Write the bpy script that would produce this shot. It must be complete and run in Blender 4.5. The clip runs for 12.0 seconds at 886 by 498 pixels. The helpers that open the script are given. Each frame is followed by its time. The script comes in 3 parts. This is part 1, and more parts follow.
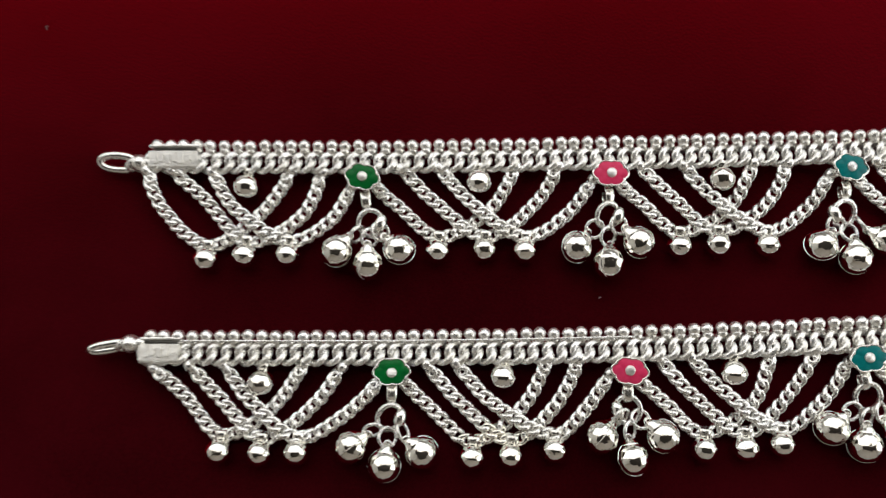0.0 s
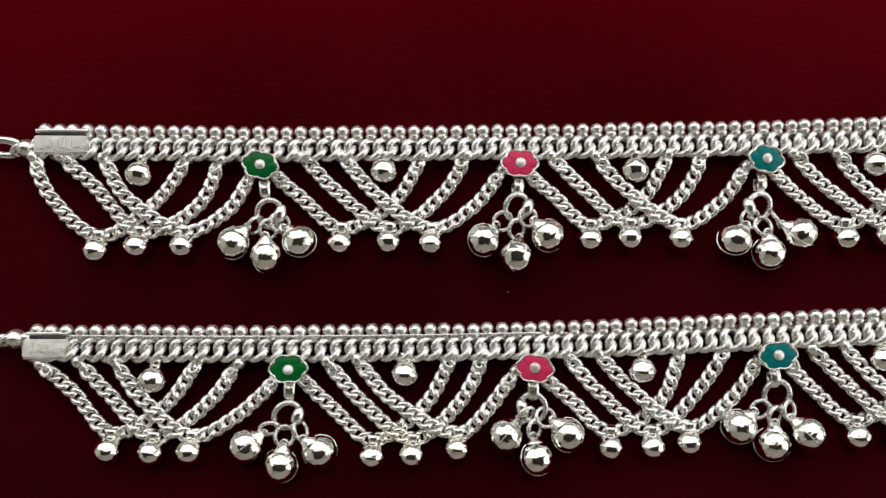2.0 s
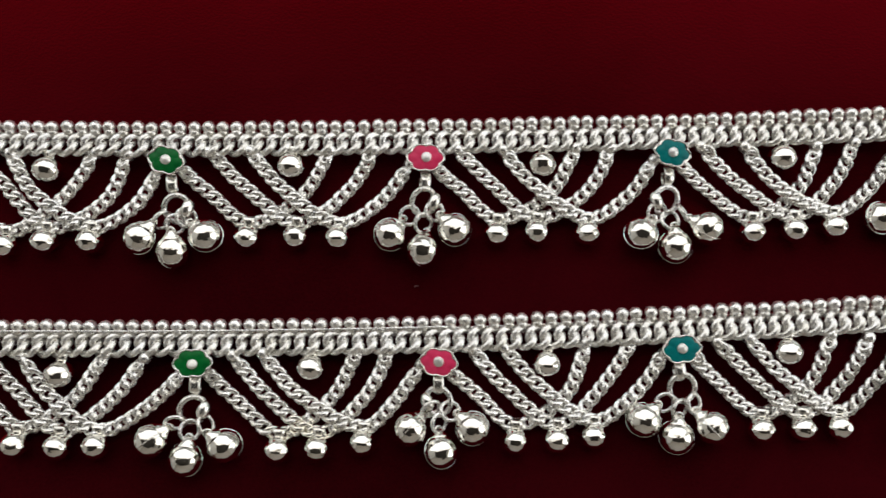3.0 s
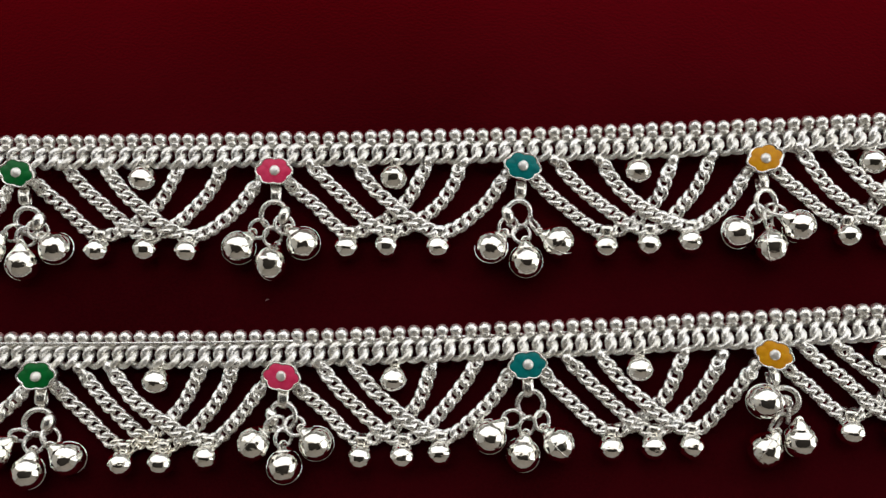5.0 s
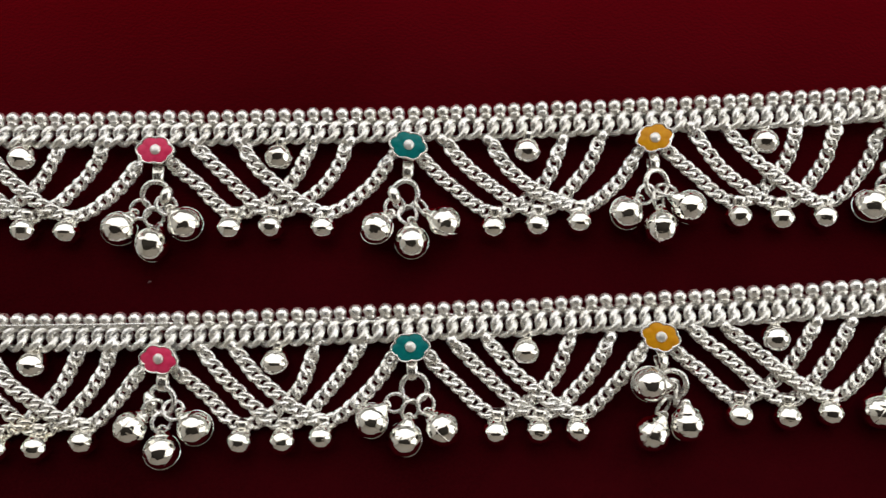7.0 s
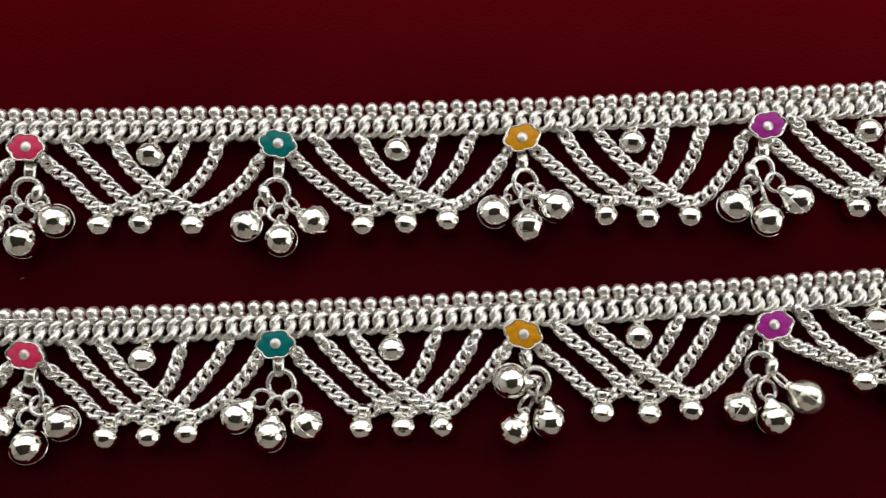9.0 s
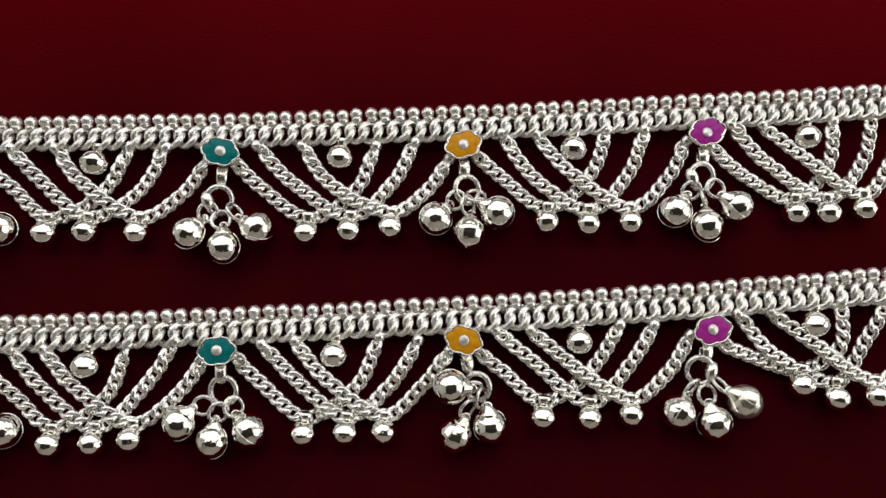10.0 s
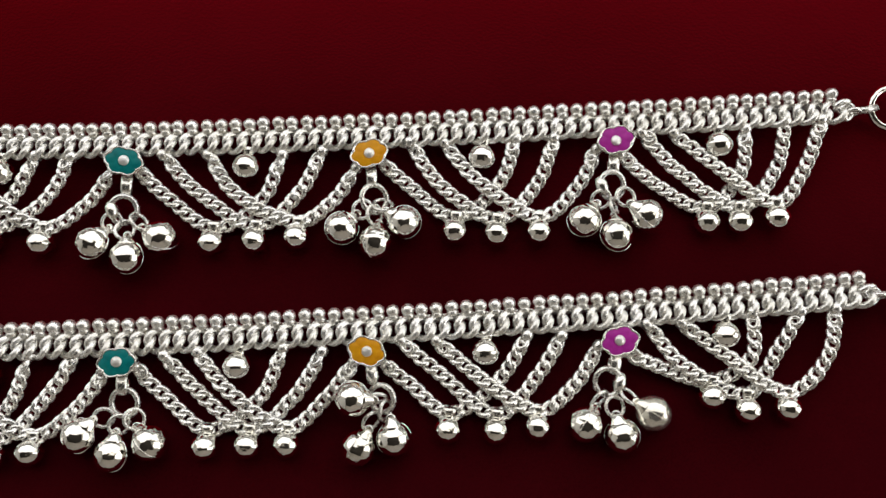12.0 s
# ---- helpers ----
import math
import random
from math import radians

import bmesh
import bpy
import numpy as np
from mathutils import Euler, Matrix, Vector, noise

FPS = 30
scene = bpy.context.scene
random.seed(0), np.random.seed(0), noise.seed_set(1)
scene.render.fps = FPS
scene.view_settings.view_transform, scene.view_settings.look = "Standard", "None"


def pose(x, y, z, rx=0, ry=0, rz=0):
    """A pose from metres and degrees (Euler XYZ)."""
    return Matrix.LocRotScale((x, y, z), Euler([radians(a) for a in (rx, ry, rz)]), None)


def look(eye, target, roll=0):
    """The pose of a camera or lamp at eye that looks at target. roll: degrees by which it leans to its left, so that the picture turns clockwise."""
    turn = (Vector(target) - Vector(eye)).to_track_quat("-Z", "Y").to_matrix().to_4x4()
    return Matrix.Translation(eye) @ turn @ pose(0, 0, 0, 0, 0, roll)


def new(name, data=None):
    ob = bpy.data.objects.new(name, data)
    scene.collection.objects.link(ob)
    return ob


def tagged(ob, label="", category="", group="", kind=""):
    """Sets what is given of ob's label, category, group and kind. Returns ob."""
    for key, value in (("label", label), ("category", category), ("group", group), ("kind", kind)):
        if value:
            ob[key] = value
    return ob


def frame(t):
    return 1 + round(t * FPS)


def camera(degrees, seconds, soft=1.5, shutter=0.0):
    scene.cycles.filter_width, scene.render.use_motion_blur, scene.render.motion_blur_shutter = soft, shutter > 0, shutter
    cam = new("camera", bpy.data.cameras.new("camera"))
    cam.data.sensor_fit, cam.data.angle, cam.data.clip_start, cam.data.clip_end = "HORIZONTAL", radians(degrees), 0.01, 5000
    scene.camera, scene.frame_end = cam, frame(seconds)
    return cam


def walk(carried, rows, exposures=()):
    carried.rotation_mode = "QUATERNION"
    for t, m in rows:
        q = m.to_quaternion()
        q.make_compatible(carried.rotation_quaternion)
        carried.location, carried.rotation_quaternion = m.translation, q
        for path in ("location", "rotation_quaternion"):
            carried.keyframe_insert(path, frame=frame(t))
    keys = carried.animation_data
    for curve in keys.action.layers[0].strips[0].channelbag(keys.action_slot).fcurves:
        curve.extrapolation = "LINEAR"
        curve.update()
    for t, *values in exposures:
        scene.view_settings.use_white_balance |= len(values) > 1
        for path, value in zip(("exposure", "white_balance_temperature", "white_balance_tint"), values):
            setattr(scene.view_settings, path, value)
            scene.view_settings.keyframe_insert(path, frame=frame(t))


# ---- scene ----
cam = camera(65.0, 12.0, soft=1.35, shutter=0.5)
PATH = [
    (0.0, -0.02786, -0.02736, 0.12151, 6.992, 0.587, -0.900),
    (0.5, -0.02783, -0.02521, 0.11167, 5.826, -1.005, -0.966),
    (1.0, -0.02110, -0.02571, 0.11312, 5.895, -1.087, -0.903),
    (1.5, -0.01712, -0.02765, 0.11480, 5.727, -0.990, -0.737),
    (2.0, -0.01429, -0.02444, 0.11733, 5.090, -0.783, -0.725),
    (2.5, -0.00622, -0.02429, 0.11745, 5.103, -0.499, -0.904),
    (3.0, 0.00147, -0.02499, 0.11774, 4.783, -0.685, -0.864),
    (3.5, 0.01060, -0.02285, 0.11849, 4.869, -0.281, -1.000),
    (5.5, 0.03304, -0.02562, 0.11621, 5.724, 0.617, -0.458),
    (6.0, 0.03667, -0.02706, 0.11521, 5.980, 0.479, -0.550),
    (6.5, 0.04153, -0.02773, 0.11458, 6.130, 0.399, -0.493),
    (7.0, 0.04739, -0.02777, 0.11455, 5.634, 0.269, -0.567),
    (9.0, 0.06796, -0.02801, 0.11573, 5.451, -0.218, -0.387),
    (9.5, 0.07323, -0.02877, 0.11603, 5.683, -0.216, -0.310),
    (10.0, 0.07713, -0.02752, 0.11643, 5.668, -0.395, -0.603),
    (10.5, 0.07899, -0.02647, 0.11648, 5.724, -0.193, -0.497),
    (11.0, 0.08427, -0.02625, 0.11514, 5.598, -0.114, -0.439),
    (11.5, 0.08869, -0.02741, 0.11466, 5.967, -0.359, -0.551),
    (12.0, 0.09319, -0.02721, 0.11521, 6.288, -0.069, -0.659),
]
walk(cam, [(t, pose(x, y, z, rx, ry, rz)) for t, x, y, z, rx, ry, rz in PATH],
     [(0.0, 0.12, 6500, 10), (0.5, 0.18, 6500, 10), (1.0, 0.12, 6500, 10), (1.5, 0.03, 6500, 10), (2.5, 0.03, 6500, 10), (3.5, -0.12, 6500, 10),
      (5.5, -0.02, 6550, 10), (7.0, 0.03, 6620, 10), (9.0, 0.0, 6620, 10), (10.0, -0.05, 6620, 10), (11.0, 0.0, 6620, 10), (12.0, 0.0, 6620, 10)])

# ---- light: a daylit room, the cloth spread on its floor near a window ----
world = bpy.data.worlds.new("sky")
scene.world = world
world.use_nodes = True
sky = world.node_tree.nodes.new("ShaderNodeTexSky")
sky.sky_type, sky.sun_disc = "NISHITA", False
sky.sun_elevation, sky.sun_rotation = radians(45), radians(200)
world.node_tree.links.new(sky.outputs["Color"], world.node_tree.nodes["Background"].inputs["Color"])
world.node_tree.nodes["Background"].inputs["Strength"].default_value = 0.1

ROOM = (-2.3, 2.0, -1.75, 0.62, 2.4)             # x from, x to, y from, y to, height
WINDOW_N = (-2.10, 1.80, 0.12, 2.34)            # x from, x to, z from, z to, in the wall at y = 0.62
WINDOW_E = (-0.95, 0.50, 0.20, 1.90)            # y from, y to, z from, z to, in the wall at x = 2.0


def window_light(name, eye, target, w, h, watts, colour):
    data = bpy.data.lights.new(name, "AREA")
    data.shape, data.size, data.size_y, data.energy, data.color = "RECTANGLE", w, h, watts, colour
    lamp = new(name, data)
    lamp.matrix_world = look(eye, target)
    return lamp


window_light("window_daylight", (-0.15, 0.69, 1.23), (-0.15, 0.0, 1.23), 3.86, 2.18, 34.5, (1.0, 0.95, 0.865))
window_light("window_daylight", (2.07, -0.225, 1.05), (0.0, -0.225, 1.05), 1.41, 1.66, 15.5, (1.0, 0.955, 0.88))


# ---- materials ----
def material(name, colour, rough, metal=0.0):
    m = bpy.data.materials.new(name)
    m.use_nodes = True
    b = m.node_tree.nodes["Principled BSDF"]
    b.inputs["Base Color"].default_value = (*colour, 1)
    b.inputs["Roughness"].default_value = rough
    b.inputs["Metallic"].default_value = metal
    return m, m.node_tree, b


def noise_node(tree, scale, detail=3.0, rough=0.55, coords="Object"):
    tc = tree.nodes.new("ShaderNodeTexCoord")
    n = tree.nodes.new("ShaderNodeTexNoise")
    n.inputs["Scale"].default_value, n.inputs["Detail"].default_value, n.inputs["Roughness"].default_value = scale, detail, rough
    tree.links.new(tc.outputs[coords], n.inputs["Vector"])
    return n


def mapped(tree, value, lo, hi, frm=0.3, to=0.7):
    r = tree.nodes.new("ShaderNodeMapRange")
    r.inputs["From Min"].default_value, r.inputs["From Max"].default_value = frm, to
    r.inputs["To Min"].default_value, r.inputs["To Max"].default_value = lo, hi
    tree.links.new(value, r.inputs["Value"])
    return r.outputs["Result"]


def mixed(tree, value, a, b):
    mix = tree.nodes.new("ShaderNodeMix")
    mix.data_type = "RGBA"
    mix.inputs["A"].default_value, mix.inputs["B"].default_value = (*a, 1), (*b, 1)
    tree.links.new(value, mix.inputs["Factor"])
    return mix.outputs["Result"]


def bumped(tree, shader, height, strength, distance):
    b = tree.nodes.new("ShaderNodeBump")
    b.inputs["Strength"].default_value, b.inputs["Distance"].default_value = strength, distance
    tree.links.new(height, b.inputs["Height"])
    tree.links.new(b.outputs["Normal"], shader.inputs["Normal"])
    return b


def silver(name, rough_lo, rough_hi, bump, metal=1.0, grain=420.0, light=(0.95, 0.94, 0.90), dull=(0.82, 0.80, 0.73), dent=0.12):
    m, t, b = material(name, light, rough_lo, metal)
    fine, broad = noise_node(t, 2600.0), noise_node(t, 420.0, 2.0)
    info = t.nodes.new("ShaderNodeObjectInfo")
    add = t.nodes.new("ShaderNodeMath")
    add.operation = "MULTIPLY_ADD"
    add.inputs[1].default_value = 0.35
    t.links.new(info.outputs["Random"], add.inputs[0])
    t.links.new(broad.outputs["Fac"], add.inputs[2])
    t.links.new(mixed(t, mapped(t, add.outputs[0], 0.0, 1.0, 0.35, 1.0), light, dull), b.inputs["Base Color"])
    t.links.new(mapped(t, fine.outputs["Fac"], rough_lo, rough_hi), b.inputs["Roughness"])
    relief = noise_node(t, grain, 2.5)
    relief.noise_dimensions = "4D"
    shift = t.nodes.new("ShaderNodeMath")
    shift.operation = "MULTIPLY"
    shift.inputs[1].default_value = 40.0
    t.links.new(info.outputs["Random"], shift.inputs[0])
    t.links.new(shift.outputs[0], relief.inputs["W"])
    bumped(t, b, relief.outputs["Fac"], bump, dent / grain)
    return m


SILVER_LINK = silver("silver_links", 0.16, 0.37, 1.0, 0.90, 1600.0, (0.96, 0.955, 0.94), dent=0.2)
# link silver made paler and more diffuse, for the band's fuller window reflection
SILVER_BAND = silver("brightened_band_silver", 0.19, 0.42, 1.0, 0.82, 1600.0, (0.97, 0.965, 0.95), dent=0.2)
SILVER_WARM = silver("yellowed_silver", 0.12, 0.22, 0.6, 0.9, 600.0, (0.95, 0.925, 0.84), (0.90, 0.86, 0.74))
SILVER_BELL = silver("polished_silver", 0.03, 0.09, 1.0, 1.0, 520.0, dent=0.12)
SILVER_STAMP = silver("stamped_silver", 0.26, 0.42, 0.5, 0.75, 700.0)
SILVER_STUD = silver("frosted_silver", 0.30, 0.45, 0.8, 0.7, 900.0, (0.93, 0.92, 0.91), dent=0.2)
# near-black silver: the shade inside the clasp slot, put into the colour
SLOT_SHADE = silver("slot_shade", 0.4, 0.6, 0.6, 0.8, 700.0, (0.10, 0.095, 0.085), (0.05, 0.047, 0.04))
SILVER_PLATE = silver("matt_silver", 0.14, 0.28, 0.8, 0.95, 700.0)


def enamel(name, colour, deep):
    m, t, b = material(name, colour, 0.34)
    b.inputs["Specular IOR Level"].default_value = 0.18
    n = noise_node(t, 700.0, 2.0)
    t.links.new(mixed(t, mapped(t, n.outputs["Fac"], 0.0, 1.0), colour, deep), b.inputs["Base Color"])
    b.inputs["Coat Weight"].default_value, b.inputs["Coat Roughness"].default_value = 0.03, 0.2
    bumped(t, b, n.outputs["Fac"], 0.2, 0.0002)
    return m


ENAMELS = [("green", enamel("green_enamel", (0.001, 0.165, 0.030), (0.001, 0.105, 0.020))),
           ("pink", enamel("pink_enamel", (0.78, 0.060, 0.155), (0.68, 0.032, 0.110))),
           ("teal", enamel("teal_enamel", (0.002, 0.220, 0.215), (0.001, 0.150, 0.155))),
           ("amber", enamel("amber_enamel", (0.78, 0.37, 0.012), (0.66, 0.27, 0.008))),
           ("purple", enamel("purple_enamel", (0.48, 0.035, 0.36), (0.37, 0.022, 0.28)))]

VELVET, t_, b_ = material("red_velvet", (0.06, 0.001, 0.004), 1.0)
n1, n2 = noise_node(t_, 11.0, 5.0, 0.6, "Generated"), noise_node(t_, 2200.0, 2.0)
mix_ = t_.nodes.new("ShaderNodeMath")
mix_.operation = "MULTIPLY_ADD"
mix_.inputs[1].default_value = 0.35
t_.links.new(n2.outputs["Fac"], mix_.inputs[0])
t_.links.new(n1.outputs["Fac"], mix_.inputs[2])
t_.links.new(mixed(t_, mapped(t_, mix_.outputs[0], 0.0, 1.0, 0.40, 0.95), (0.0205, 0.0008, 0.0019), (0.064, 0.0022, 0.0050)), b_.inputs["Base Color"])
b_.inputs["Specular IOR Level"].default_value = 0.0
b_.inputs["Sheen Weight"].default_value, b_.inputs["Sheen Roughness"].default_value = 0.68, 0.3
b_.inputs["Sheen Tint"].default_value = (0.8, 0.003, 0.018, 1)
pile_ = bumped(t_, b_, n2.outputs["Fac"], 0.08, 0.0004)
geo_, lean_ = t_.nodes.new("ShaderNodeNewGeometry"), t_.nodes.new("ShaderNodeVectorMath")
lean_.inputs[1].default_value = (0.0, 1.4, 0.0)      # the nap is brushed towards the window
norm_ = t_.nodes.new("ShaderNodeVectorMath")
norm_.operation = "NORMALIZE"
t_.links.new(geo_.outputs["Normal"], lean_.inputs[0])
t_.links.new(lean_.outputs["Vector"], norm_.inputs[0])
t_.links.new(norm_.outputs["Vector"], pile_.inputs["Normal"])


def paint(name, a, b):
    m, t, s = material(name, a, 0.85)
    n = noise_node(t, 3.0, 4.0)
    t.links.new(mixed(t, mapped(t, n.outputs["Fac"], 0.0, 1.0), a, b), s.inputs["Base Color"])
    f = noise_node(t, 160.0)
    bumped(t, s, f.outputs["Fac"], 0.15, 0.002)
    return m


WALL = paint("wall_paint", (0.80, 0.79, 0.76), (0.74, 0.73, 0.70))
# wall colour lowered only to darken the bells' reflections from the south
DARK_WALL = paint("darkened_wall", (0.42, 0.38, 0.34), (0.34, 0.31, 0.28))
# near-black so the bells mirror a dark patch, as from something held overhead
CEILING = paint("darkened_ceiling", (0.034, 0.029, 0.025), (0.022, 0.018, 0.016))
FLOOR = paint("floor_cement", (0.30, 0.28, 0.26), (0.22, 0.21, 0.20))
FRAME = paint("frame_paint", (0.70, 0.68, 0.64), (0.62, 0.60, 0.56))
LINT, t_, b_ = material("lint", (0.22, 0.12, 0.12), 1.0)


# ---- mesh helpers (lengths in millimetres below this line, M turns them into metres) ----
M = 0.001
PLACE = {}


def mesh(name, verts, faces, mat, smooth=True, scale=M):
    me = bpy.data.meshes.new(name)
    me.from_pydata([(x * scale, y * scale, z * scale) for x, y, z in verts], [], faces)
    me.polygons.foreach_set("use_smooth", [smooth] * len(me.polygons))
    me.materials.append(mat)
    me.update()
    return me


def joined(*pieces):
    verts, faces = [], []
    for v, f in pieces:
        k = len(verts)
        verts += [tuple(p) for p in v]
        faces += [tuple(i + k for i in q) for q in f]
    return verts, faces


def moved(piece, m):
    return [tuple(m @ Vector(p)) for p in piece[0]], piece[1]


def sweep(points, radius, sides=8, closed=False, flat=1.0, up=(0, 0, 1)):
    """A round wire along points; flat: its thickness along up, as a share of its width."""
    pts, n = [Vector(p) for p in points], len(points)
    verts, faces = [], []
    for i, p in enumerate(pts):
        a = pts[(i - 1) % n] if closed or i else p
        b = pts[(i + 1) % n] if closed or i < n - 1 else p
        d = (b - a).normalized()
        side = d.cross(Vector(up))
        side = side.normalized() if side.length > 1e-6 else Vector((1, 0, 0))
        top = side.cross(d)
        r = radius(i / max(n - 1, 1)) if callable(radius) else radius
        for k in range(sides):
            w = 2 * math.pi * k / sides
            verts.append(p + side * (r * math.cos(w)) + top * (r * flat * math.sin(w)))
    for i in range(n if closed else n - 1):
        j = (i + 1) % n
        for k in range(sides):
            l = (k + 1) % sides
            faces.append((i * sides + k, i * sides + l, j * sides + l, j * sides + k))
    if not closed:
        faces += [tuple(range(sides))[::-1], tuple((n - 1) * sides + k for k in range(sides))]
    return verts, faces


def oval(a, b, r, n=16, sides=8, flat=1.0, twist=0.0, power=2.0):
    pts = []
    for i in range(n):
        w = 2 * math.pi * i / n
        c, s = math.cos(w), math.sin(w)
        pts.append((a * math.copysign(abs(c) ** (2 / power), c), b * math.copysign(abs(s) ** (2 / power), s), twist * math.sin(2 * w)))
    return sweep(pts, r, sides, True, flat)


def curb(a, b, r, turn, n=22, sides=8, flat=1.0, ribbon=1.0):
    """A curb link: an oval whose two ends are twisted against each other, so that the chain lies flat; ribbon: the wire's
    thickness, as a share of its width."""
    pts = []
    for i in range(n):
        w = 2 * math.pi * i / n
        x, y = a * math.cos(w), b * math.copysign(abs(math.sin(w)) ** 0.85, math.sin(w))
        k = radians(turn) * math.cos(w)
        pts.append((x, y * math.cos(k), y * math.sin(k)))
    verts, faces = sweep(pts, r, sides, True, ribbon)
    return [(x, y, z * flat) for x, y, z in verts], faces


def lathe(profile, n=20):
    """Turns (radius, height) pairs about the y axis."""
    verts, faces = [], []
    for r, h in profile:
        verts += [(r * math.cos(2 * math.pi * k / n), h, r * math.sin(2 * math.pi * k / n)) for k in range(n)]
    for i in range(len(profile) - 1):
        for k in range(n):
            l = (k + 1) % n
            faces.append((i * n + k, (i + 1) * n + k, (i + 1) * n + l, i * n + l))
    faces += [tuple(range(n)), tuple((len(profile) - 1) * n + k for k in range(n))[::-1]]
    return verts, faces


def part(name, me, parent, place=None, label=""):
    """One mesh object under a thing or a part; place is its pose in the world."""
    ob = new(name, me)
    place = place or Matrix()
    ob.parent = parent
    ob.matrix_basis = PLACE[parent].inverted() @ place
    PLACE[ob] = place
    return tagged(ob, label)


def at(x, y, z, rx=0, ry=0, rz=0):
    return pose(x * M, y * M, z * M, rx, ry, rz)


def jitter(a):
    return random.uniform(-a, a)


# ---- the room ----
def box(x0, x1, y0, y1, z0, z1):
    v = [(x, y, z) for z in (z0, z1) for y in (y0, y1) for x in (x0, x1)]
    return v, [(0, 2, 3, 1), (4, 5, 7, 6), (0, 1, 5, 4), (2, 6, 7, 3), (0, 4, 6, 2), (1, 3, 7, 5)]


def structure(name, pieces, mat, label, category):
    ob = new(name, mesh(name, *joined(*pieces), mat, False, 1.0))
    return tagged(ob, label, category, kind="structure")


X0, X1, Y0, Y1, H = ROOM
Z0, TH = -0.006, 0.2
structure("floor", [box(X0 - TH, X1 + TH, Y0 - TH, Y1 + TH, Z0 - 0.1, Z0)], FLOOR, "plain grey cement floor under the cloth", "floor")
# unseen, added to close the room and darken what the silver mirrors
structure("ceiling", [box(X0 - TH, X1 + TH, Y0 - TH, Y1 + TH, H, H + 0.1)], CEILING, "unseen ceiling darkened to give the silver its dark reflections", "ceiling")
a, b, c, d = WINDOW_N
structure("wall_north", [box(X0, a, Y1, Y1 + TH, Z0, H), box(b, X1, Y1, Y1 + TH, Z0, H), box(a, b, Y1, Y1 + TH, Z0, c), box(a, b, Y1, Y1 + TH, d, H)],
          WALL, "plain pale painted wall with a window", "wall")
p, q, r, s = WINDOW_E
structure("wall_east", [box(X1, X1 + TH, Y0, p, Z0, H), box(X1, X1 + TH, q, Y1, Z0, H), box(X1, X1 + TH, p, q, Z0, r), box(X1, X1 + TH, p, q, s, H)],
          WALL, "plain pale painted wall with a small window", "wall")
structure("wall_west", [box(X0 - TH, X0, Y0, Y1, Z0, H)], WALL, "plain pale painted wall", "wall")
# unseen wall, darker than the others to shape the reflections
structure("wall_south", [box(X0, X1, Y0 - TH, Y0, Z0, H)], DARK_WALL, "unseen wall darkened to shade the lower sides of the bells", "wall")
structure("window_1", [box(a, b, Y1 + 0.01, Y1 + 0.05, c, c + 0.04), box(a, b, Y1 + 0.01, Y1 + 0.05, d - 0.04, d), box(a, a + 0.04, Y1 + 0.01, Y1 + 0.05, c + 0.04, d - 0.04),
                       box(b - 0.04, b, Y1 + 0.01, Y1 + 0.05, c + 0.04, d - 0.04)], FRAME, "pale painted window frame", "window")
structure("window_2", [box(X1 + 0.01, X1 + 0.05, p, q, r, r + 0.04), box(X1 + 0.01, X1 + 0.05, p, q, s - 0.04, s), box(X1 + 0.01, X1 + 0.05, p, p + 0.04, r + 0.04, s - 0.04),
                       box(X1 + 0.01, X1 + 0.05, q - 0.04, q, r + 0.04, s - 0.04)], FRAME, "pale painted window frame", "window")


# ---- the velvet cloth ----
def velvet_cloth():
    xs, ys = np.linspace(-420, 500, 185), np.linspace(-330, 300, 127)
    verts, faces = [], []
    for y in ys:
        for x in xs:
            h = 0.22 * noise.noise(Vector((x / 38, y / 30, 0.3))) + 0.10 * noise.noise(Vector((x / 11, y / 11, 4.0)))
            verts.append((x, y, -0.5 + h))
    nx, ny = len(xs), len(ys)
    faces = [(j * nx + i, j * nx + i + 1, (j + 1) * nx + i + 1, (j + 1) * nx + i) for j in range(ny - 1) for i in range(nx - 1)]
    rim = [i for i in range(nx)] + [j * nx + nx - 1 for j in range(1, ny)] + [(ny - 1) * nx + i for i in range(nx - 2, -1, -1)] + [j * nx for j in range(ny - 2, 0, -1)]
    k = len(verts)
    verts += [(verts[i][0], verts[i][1], -6.0) for i in rim]
    n = len(rim)
    faces += [(rim[i], k + i, k + (i + 1) % n, rim[(i + 1) % n]) for i in range(n)] + [tuple(k + i for i in range(n))[::-1]]
    ob = new("velvet_cloth", mesh("velvet_cloth", verts, faces, VELVET))
    return tagged(ob, "dark crimson velvet cloth spread flat beneath the anklets", "cloth", kind="structure")


velvet_cloth()

# ---- the pieces of an anklet ----
TWIST = -48.0
CURB = mesh("link", *curb(1.27, 0.85, 0.44, TWIST, flat=0.86, ribbon=0.82), SILVER_LINK)
CURB_WARM = mesh("link", *curb(1.27, 0.85, 0.44, TWIST, flat=0.86, ribbon=0.82), SILVER_WARM)
JUMP = mesh("jump_ring", *joined(moved(lathe([(0.02, -1.0), (0.72, -0.8), (1.0, -0.3), (1.02, 0.25), (0.86, 0.75), (0.5, 1.0), (0.02, 1.05)], 12), pose(0.35, 0.0, 0.05, 0, 0, 90)),
                                 moved(oval(1.05, 0.80, 0.40, 18, 8), pose(1.75, 0.0, 0.1, 18, -6, 0))), SILVER_LINK)
BAND_LINK = mesh("band_link", *curb(1.66, 1.64, 0.57, TWIST + 8, 26, 10, 0.95, 0.82), SILVER_BAND)


